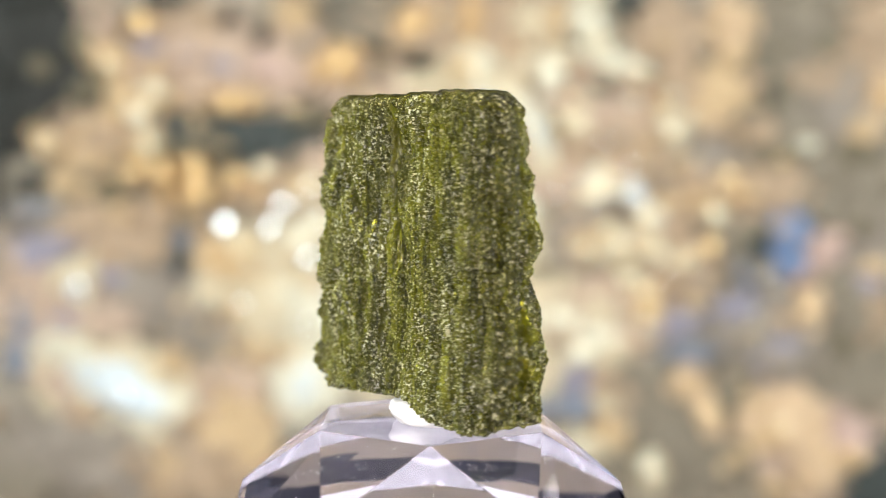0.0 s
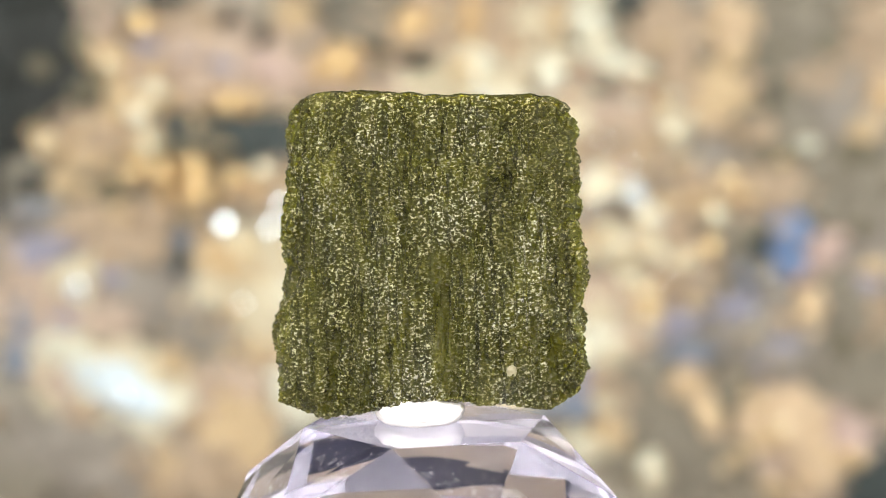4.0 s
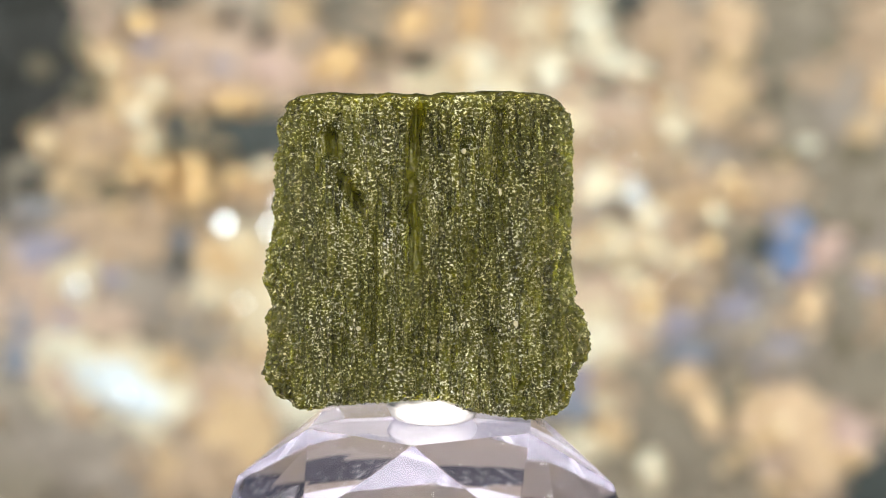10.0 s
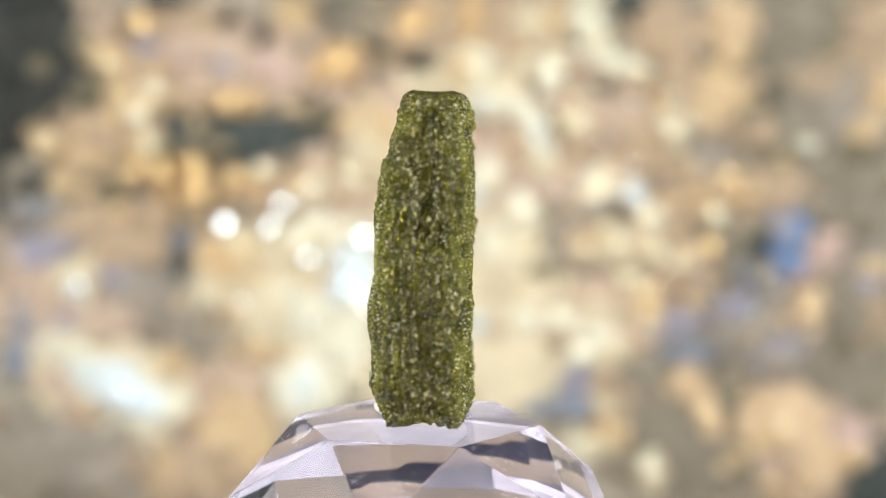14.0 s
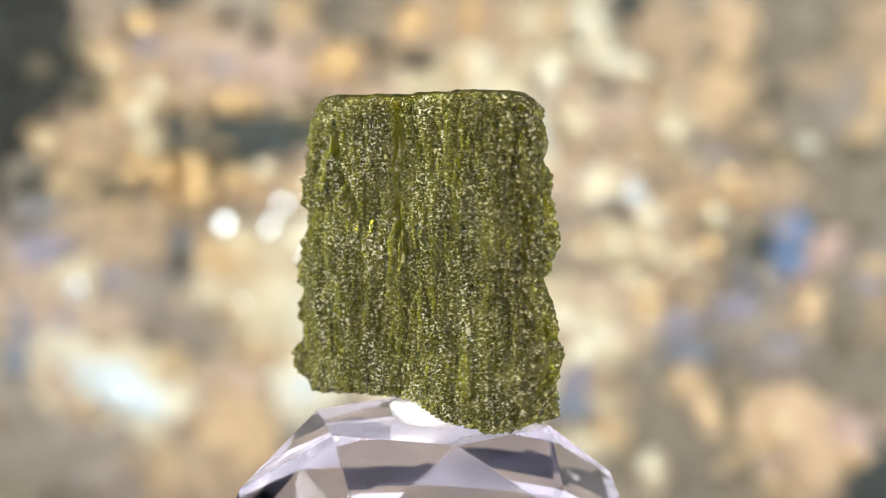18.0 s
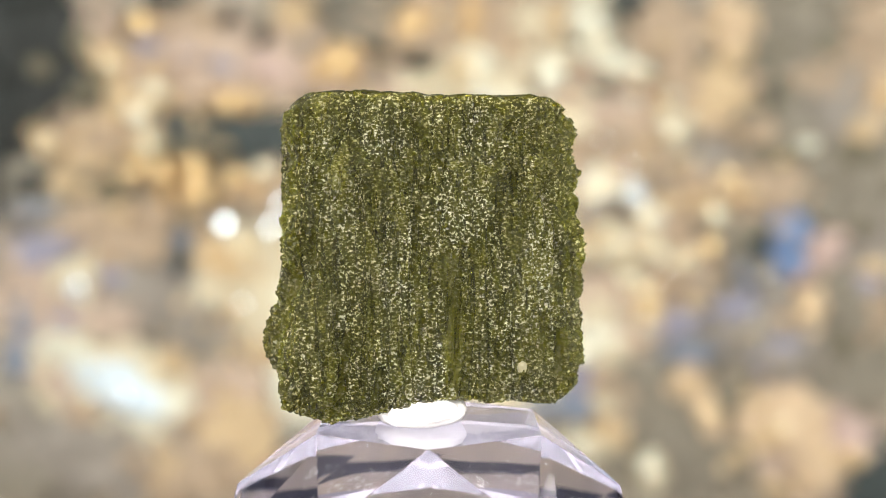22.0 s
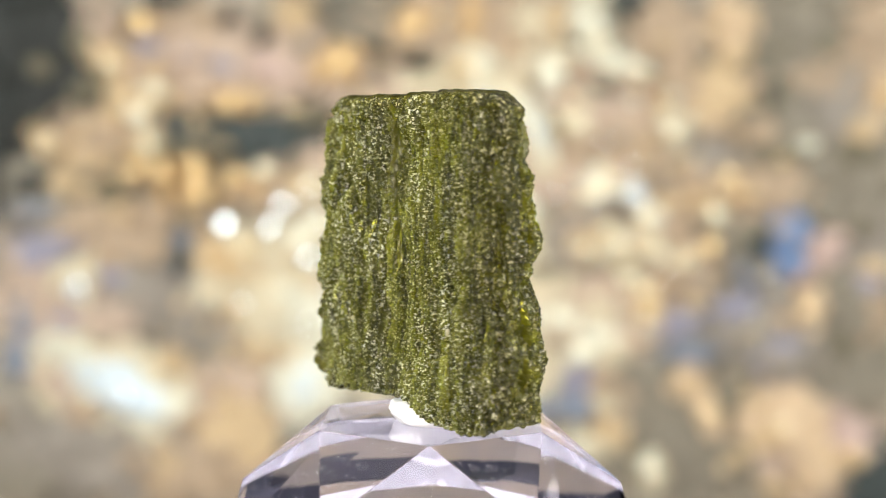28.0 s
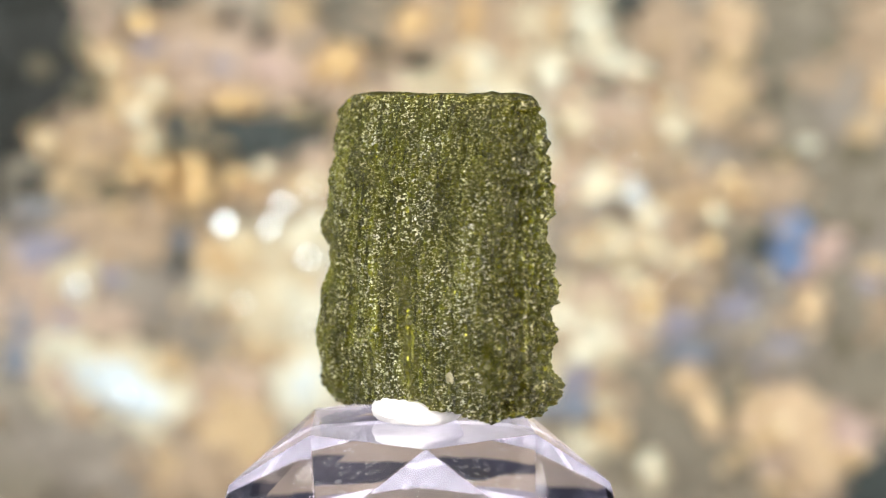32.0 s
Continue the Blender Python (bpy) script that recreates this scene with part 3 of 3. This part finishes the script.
# ---- cut glass block ----
def glass_block():
    cx, cy = -3.0, 15.0
    bm = bmesh.new()

    def ring(r, z, first, step):
        return [bm.verts.new(((cx + r * math.cos(radians(first + step * k))) * U, (cy + r * math.sin(radians(first + step * k))) * U, (z + FOOT) * U)) for k in range(round(360 / step))]

    top = ring(222, -511, 21, 60)
    star = ring((222 + 0.65 * 115) / math.cos(radians(30)), -626, 51, 60)
    wide, narrow = ring(429, -830, 21, 60), ring(411, -830, 51, 60)
    girdle = [v for pair in zip(wide, narrow) for v in pair]
    belt = ring(386, 16 - FOOT, 21, 30)
    foot = ring(374, -FOOT, 21, 30)
    bm.faces.new(top)
    for k in range(6):
        n = (k + 1) % 6
        bm.faces.new((top[k], star[k], top[n]))
        bm.faces.new((top[k], star[k - 1], girdle[2 * k], star[k]))
        bm.faces.new((star[k], girdle[2 * k], girdle[2 * k + 1]))
        bm.faces.new((star[k], girdle[2 * k + 1], girdle[(2 * k + 2) % 12]))
    for k in range(12):
        n = (k + 1) % 12
        bm.faces.new((girdle[k], belt[k], belt[n], girdle[n]))
        bm.faces.new((belt[k], foot[k], foot[n], belt[n]))
    bm.faces.new(foot[::-1])
    bmesh.ops.recalc_face_normals(bm, faces=bm.faces[:])
    bmesh.ops.bevel(bm, geom=bm.edges[:], offset=0.5 * U, segments=1, affect="EDGES")
    for f in bm.faces:
        f.material_index = 1 if f.calc_center_median().z < 17 * U else 0
    ob = tagged(mesh_object("glass_block", bm, GLASS), "clear faceted cut-glass block carrying the green stone", "glass block")
    ob.data.materials.append(FOOT_FILL)
    ob.location = (0, 0, GLASS_Z)
    return ob


GLASS_BLOCK = glass_block()


def putty():
    bm = bmesh.new()
    bmesh.ops.create_icosphere(bm, subdivisions=5, radius=1)
    for v in bm.verts:
        p = v.co.copy()
        s = Vector((p.x, p.y, 0)).length
        z = max(-1.0, min(1.0, p.z * 1.25))
        bulge = 1 + 0.07 * noise.noise(p * 1.6) + 0.03 * noise.noise(p * 5)
        r = 82 * bulge * (s ** 0.45 if s > 0 else 0) * (1.0 - 0.22 * max(z, 0.0))
        d = Vector((p.x, p.y, 0)).normalized() if s > 1e-6 else Vector((0, 0, 0))
        v.co = Vector((d.x * r + 14, d.y * r + 9, 25 + 25 * z)) * U
        if z > 0.2:
            v.co.z += 7 * U * noise.noise(p * 3)
    ob = tagged(mesh_object("putty_blob", bm, PUTTY, True), "small pressed blob of white putty under the stone", "putty")
    ob.location = (0, 0, TOP_Z)
    return ob


PUTTY_BLOB = putty()


# ---- the green stone: a fluted, pitted slab ----
def lerp(x, xs, ys):
    return np.interp(x, xs, ys)


def green_stone():
    around, rows, cap = 840, 360, 14
    a = np.linspace(0, 2 * np.pi, 4000, endpoint=False)

    def outline(n):
        """Evenly spaced points round a rounded oblong; n sets how square its corners are."""
        px = np.sign(np.cos(a)) * np.abs(np.cos(a)) ** (2 / n)
        py = np.sign(np.sin(a)) * np.abs(np.sin(a)) ** (2 / n)
        seg = np.hypot(np.diff(px, append=px[0]) * 270, np.diff(py, append=py[0]) * 78)
        run = np.concatenate([[0], np.cumsum(seg)[:-1]])
        want = np.linspace(0, run[-1], around, endpoint=False)
        return np.interp(want, run, px), np.interp(want, run, py)

    zl = [-500, -470, -440, -400, -365, -310, -263, -230, -162, -63, -28, 37, 52, 64, 71]
    right = [258, 269, 279, 284, 283, 271, 258, 258, 257, 252, 251, 249, 242, 229, 213]
    left = [-272, -281, -286, -285, -284, -285, -286, -283, -278, -273, -268, -260, -254, -244, -229]
    face_a = [-76, -80, -82, -81, -80, -79, -81, -84, -84, -82, -81, -80, -78, -74, -68]
    face_b = [70, 78, 86, 88, 88, 88, 86, 84, 79, 70, 55, 48, 44, 41, 36]
    bx = [-285, -245, -226, -150, -70, -10, 30, 64, 115, 185, 244, 288]
    bz = [-446, -472, -480, -471, -465, -462, -466, -478, -492, -501, -488, -458]
    tx = [-240, -200, -100, 0, 60, 120, 200, 245]
    tz = [63, 66, 66, 66, 70, 71, 71, 62]

    grid = []
    for j in range(rows + 1):
        z0 = -500 + 571 * j / rows
        px, py = outline(lerp(z0, [-500, -440, -100, 20, 71], [3.3, 3.5, 3.5, 3.2, 2.9]))
        xr, xl, ya, yb = (lerp(z0, zl, q) for q in (right, left, face_a, face_b))
        x = (xr + xl) / 2 + (xr - xl) / 2 * px
        y = (ya + yb) / 2 + (yb - ya) / 2 * py
        low, high = lerp(x, bx, bz), lerp(x, tx, tz) + 1.0 * np.sin(x / 17) + 1.0 * np.sin(x / 7.3 + y / 9)
        z = np.where(z0 < -300, -300 + (z0 + 300) / 200 * (-300 - low), np.where(z0 > -50, -50 + (z0 + 50) / 121 * (high + 50), z0))
        grid.append(np.stack([x, y, z], 1))
    body = np.array(grid)

    def ends(base, sign):
        out = []
        cx, cy = base[:, 0].mean(), base[:, 1].mean()
        hx, hy = np.abs(base[:, 0] - cx).max(), np.abs(base[:, 1] - cy).max()
        for k in range(1, cap + 1):
            f = 1 - k / cap
            x = cx + (base[:, 0] - cx) * (1 - (1 - f) * hy / hx)
            y = cy + (base[:, 1] - cy) * f
            z = base[:, 2] + sign * 3 * min(1, k / 3)
            out.append(np.stack([x, y, z], 1))
        return out

    full = np.array(ends(body[0], -1)[::-1] + list(body) + ends(body[-1], 1))
    du = np.roll(full, -1, 1) - np.roll(full, 1, 1)
    dv = np.gradient(full, axis=0)
    nrm = np.cross(du, dv)
    nrm /= np.linalg.norm(nrm, axis=2, keepdims=True) + 1e-9

    X, Y, Z = full[..., 0], full[..., 1], full[..., 2]
    dist = np.zeros(X.shape)
    glassy = np.zeros(X.shape)
    flat = full.reshape(-1, 3)
    nf = nrm.reshape(-1, 3)
    fn = noise.noise
    amount = np.empty(len(flat))
    for i, ((x, y, z), (nx, ny, nz)) in enumerate(zip(flat.tolist(), nf.tolist())):
        d = 4.5 * fn((x / 30, y / 30, z / 200)) + 4.5 * fn((x / 12, y / 12, z / 120 + 7)) + 2.6 * fn((x / 6, y / 6, z / 26))
        d += 3.0 * fn((x / 6.5 + 9, y / 6.5, z / 4.5)) + 9 * fn((x / 75, y / 75, z / 85 + 3)) + 3 * fn((x / 24, y / 24, z / 26 + 5))
        side = 1 - ny ** 4
        chunk = fn((2 * nx + y / 60, 5.3, z / 46))
        corner = 4 * nx * nx * ny * ny
        d += (3.5 * side + 9 * corner) * math.tanh(3.2 * chunk) + (6 if nx < 0 else 3) * corner * (abs(fn((nx + 2, y / 40, z / 15))) * 2.5 - 0.5) + side * (5 * fn((3 * nx + y / 22, 8.4, z / 20)) + 4 * abs(fn((y / 13 + 4, x / 13, z / 11))) + 3 * fn((y / 8, x / 8 + 3, z / 7)) - 3)
        d -= (15 if ny < 0.3 else 11) * max(0.0, 0.11 - abs(fn((x / 30, y / 26, z / 260 + 11)))) / 0.11
        d -= 8 * max(0.0, 0.10 - abs(fn((x / 17, y / 15, z / 130 + 31)))) / 0.10
        if ny < 0:
            d -= 9 * ny * fn((x / 8 + 3, 1.7, z / 120)) + 4 * ny * fn((x / 5 + 3, 8.7, z / 30))
        if nx < -0.35:
            d += 6 * abs(fn((y / 26, 4.1, z / 27))) - 5 + 5 * fn((y / 12, 2.2, z / 12))
        if z > 45:
            d *= 0.55
        if abs(nz) > 0.6:
            d *= 0.25 if nz > 0 else 0.6
        amount[i] = d
    dist = amount.reshape(X.shape)
    on_a, on_b = np.clip(-nrm[..., 1], 0, 1), np.clip(nrm[..., 1], 0, 1)
    end_r = np.clip(nrm[..., 0], 0, 1)

    def groove(mask, x0, x1, za, zb, wide, deep, along=X, wet=0.35):
        """A furrow that runs from height za, place x0, down to zb, place x1, with a glassy bed."""
        nonlocal dist, glassy
        f = np.clip((za - Z) / (za - zb), 0, 1)
        mid = x0 + (x1 - x0) * f + 5 * np.sin(Z / 47)
        inside = np.clip((za - Z) / 20, 0, 1) * np.clip((Z - zb) / 25, 0, 1)
        shape = mask * inside * np.exp(-((along - mid) / wide) ** 2)
        dist = dist - deep * shape
        glassy = np.maximum(glassy, wet * np.clip(shape * 1.6 - 0.3, 0, 1))

    # broad chip off one upper corner
    dist = dist - 10 * np.exp(-((nrm[..., 0] + 0.72) ** 2 + (nrm[..., 1] + 0.66) ** 2) / 0.22) * np.clip((Z + 110) / 120, 0, 1)
    # shallow chamfer along one lower edge
    dist = dist - 15 * np.exp(-((nrm[..., 0] - 0.7) ** 2 + (nrm[..., 1] - 0.7) ** 2) / 0.2) * np.clip((Z + 470) / 50, 0, 1) * np.clip((-200 - Z) / 60, 0, 1)
    # broad hollow down the middle of one face
    dist = dist - 34 * on_a * np.exp(-((X + 5) / 90) ** 2) * np.clip((70 - Z) / 90, 0.15, 1) * np.clip((Z + 478) / 90, 0, 1)
    groove(on_a, -24, -30, 66, -260, 12, 10, X, 0.9)
    groove(on_a, -58, -62, -170, -450, 5, 8, X, 0.3)
    groove(on_a, 112, 118, 60, -30, 5, 9)
    groove(on_a, 122, 130, 0, -180, 5, 15)
    groove(on_a, 60, 66, 40, -330, 5, 7, X, 0.3)
    groove(on_a, 112, 118, -330, -480, 11, 13)
    groove(on_a, 150, 158, -340, -470, 9, 11)
    groove(on_a, -176, -158, 16, -56, 22, 24, X, 0.9)
    groove(on_a, -196, -186, -10, -80, 8, 12, X, 0.4)
    groove(on_a, -160, -112, -52, -140, 15, 22, X, 0.8)
    groove(on_a, -128, -104, -95, -165, 9, 16, X, 0.7)
    groove(on_a, -215, -190, 45, -20, 12, 12)
    groove(on_a, -100, -92, -150, -420, 5, 8)
    groove(on_b, -138, -142, -40, -115, 7, 18)
    groove(on_b, -95, -120, -150, -300, 5, 8)
    groove(on_b, -60, -52, -330, -480, 9, 14)
    groove(on_b, -190, -196, -300, -470, 8, 10)
    groove(on_b, 150, 165, -330, -495, 10, 16)
    groove(on_b, 95, 100, -390, -495, 9, 15)
    groove(on_b, 200, 205, -60, -260, 5, 8)
    groove(on_b, 30, 26, -100, -400, 6, 6)
    groove(on_b, -34, -38, -190, -455, 16, 5, X, 0.55)
    groove(on_b, -226, -222, -330, -440, 12, 8, X, 0.7)
    groove(end_r, 20, -2, -230, -455, 17, 40, Y, 1.0)
    groove(end_r, 12, 18, 40, -200, 9, 16, Y, 0.6)
    groove(end_r, -40, -44, 20, -300, 8, 10, Y)
    groove(end_r, 46, 50, -60, -420, 7, 10, Y)
    end_l = np.clip(-nrm[..., 0], 0, 1)
    groove(end_l, -8, -2, 0, -400, 7, 10, Y)
    groove(end_l, 34, 40, -60, -460, 7, 9, Y)
    groove(end_l, -48, -44, 30, -300, 8, 9, Y)

    pts = ((full + nrm * dist[..., None]) - np.array([0, 0, -511.0])) * U
    k = pts.shape[0]
    vs = pts.reshape(-1, 3).tolist()
    i = np.arange(k - 1)[:, None] * around
    j = np.arange(around)[None, :]
    m = (j + 1) % around
    faces = np.stack([i + j, i + m, i + around + m, i + around + j], 2).reshape(-1, 4).tolist()
    me = bpy.data.meshes.new("green_stone")
    me.from_pydata(vs, [], faces)
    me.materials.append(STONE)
    me.materials.append(BROKEN)
    for f in me.polygons[-cap * around:]:
        f.material_index = 1
    me.attributes.new("glassy", "FLOAT", "POINT").data.foreach_set("value", glassy.ravel().astype(np.float32))
    # mask of the end faces, for their painted shade and coarser pits
    end_shade_pits = np.clip(2.4 * np.abs(nrm[..., 0]) - 0.35, 0, 1)
    me.attributes.new("end_shade_pits", "FLOAT", "POINT").data.foreach_set("value", end_shade_pits.ravel().astype(np.float32))
    me.shade_smooth()
    ob = tagged(new("green_stone", me), "olive-green natural glass slab, fluted and pitted, held upright in putty", "stone")
    ob.location = (0, 0, TOP_Z)
    return ob


STONE_SLAB = green_stone()


def speck(x, z, r, back, tall=1.0):
    """A pale mineral grain set in one face of the stone."""
    want = Vector((x, 0, z + 511)) * U
    near = min((v for v in STONE_SLAB.data.vertices if (v.normal.y > 0.4) == back and abs(v.normal.y) > 0.4), key=lambda v: (v.co.x - want.x) ** 2 + (v.co.z - want.z) ** 2)
    bm = bmesh.new()
    bmesh.ops.create_icosphere(bm, subdivisions=3, radius=1)
    for v in bm.verts:
        p = v.co.copy()
        v.co = Vector((p.x * r, p.y * 3.5, p.z * r * tall)) * U * (1 + 0.35 * noise.noise(p * 1.7 + Vector((x, 0, z))))
    part("grain", bm, GRAIN, STONE_SLAB, "pale mineral grain", True).location = near.co


for x, z, r, back, tall in ((59, -318, 6, True, 1.3), (-156, -405, 9, True, 1.1), (-215, -455, 5, True, 1.3), 
                            (-123, -335, 4, False, 1), (121, -100, 4, False, 1.6), (150, -330, 5, False, 1.4), (-10, -400, 4, False, 1), (60, -30, 4, False, 1.2)):
    speck(x, z, r, back, tall)


def dust():
    rnd = random.Random(4)
    me = GLASS_BLOCK.data
    faces = [p for p in me.polygons if p.normal.z > 0.25 and p.area > (60 * U) ** 2 / 4]
    spots = []
    for p in faces:
        vs = [me.vertices[v].co for v in p.vertices]
        for _ in range(rnd.choice((1, 2, 3))):
            a, b, c = vs[0], *rnd.choice(list(zip(vs[1:], vs[2:])))
            q, w = sorted((rnd.uniform(0.08, 0.92), rnd.uniform(0.08, 0.92)))
            spots.append((p, a * q + b * (w - q) + c * (1 - w), (a - b).length * rnd.uniform(0.06, 0.16)))
    bm = bmesh.new()
    for k in range(420):
        p, c, wide = rnd.choice(spots)
        flat = Vector((rnd.gauss(0, wide), rnd.gauss(0, wide * 0.5), 0))
        c = c + p.normal.to_track_quat("Z", "Y").to_matrix() @ flat
        vs = [me.vertices[v].co for v in p.vertices]
        if any((b - a).cross(c - a).dot(p.normal) < (b - a).length * 6 * U for a, b in zip(vs, vs[1:] + vs[:1])):
            continue
        r = U * rnd.uniform(0.4, 1.0) * (1.6 if rnd.random() < 0.1 else 1)
        m = Matrix.Translation(c + p.normal * r * 0.15) @ p.normal.to_track_quat("Z", "Y").to_matrix().to_4x4() @ Matrix.Rotation(rnd.random() * 6, 4, "Z") @ Matrix.Diagonal((r * rnd.uniform(0.7, 2), r, r * 0.35, 1))
        bmesh.ops.create_icosphere(bm, subdivisions=1, radius=1, matrix=m)
    ob = tagged(mesh_object("dust", bm, DUST), "pale specks of dust on the glass facets", "dust", kind="stuff")
    ob.location = (0, 0, GLASS_Z)
    return ob


SPECKS = dust()


# ---- the turntable turns on, stops, turns back ----
def motions():
    turns = [(0, -51.5), (0.5, -17.7), (1, 15.2), (1.5, 47.1), (2, 77.6), (2.5, 106.3), (3, 130.8), (3.5, 153.1), (4, 174.6), (4.5, 195.6), 
             (5, 215.5), (5.5, 235.5), (6, 251.5), (6.5, 267.5), (7, 281.5), (7.5, 295.5), (8, 308.3), (8.5, 321.0), (9, 334.9), (9.5, 349.5), 
             (10, 365.0), (10.5, 381.0), (11, 395.1), (11.5, 409.9), (12, 423.0), (12.5, 433.5), (13, 441.4), (13.5, 446.3), (14, 448.0), (14.5, 446.6), 
             (15, 439.6), (15.5, 426.6), (16, 409.6), (16.5, 389.3), (17, 366.7), (17.5, 343.9), (18, 321.0), (18.5, 298.8), (19, 278.3), (19.5, 258.0), 
             (20, 238.2), (20.5, 221.8), (21, 208.3), (21.5, 197.2), (22, 189.3), (22.5, 183.6), (23, 179.8), (23.5, 178.5), (24, 178.5), (24.5, 180.9), 
             (25, 188.6), (25.5, 199.7), (26, 218.7), (26.5, 240.5), (27, 261.5), (27.5, 283.5), (28, 308.2), (28.5, 334.0), (29, 366.5), (29.5, 389.4), 
             (30, 411.6), (30.5, 433.4), (31, 454.4), (31.5, 474.2), (32, 491.8)]
    for ob in (STONE_SLAB, PUTTY_BLOB, GLASS_BLOCK, SPECKS, PLATTER):
        x, y, z = ob.location
        walk(ob, [(t, pose(x, y, z, 0, 0, a)) for t, a in turns])


motions()
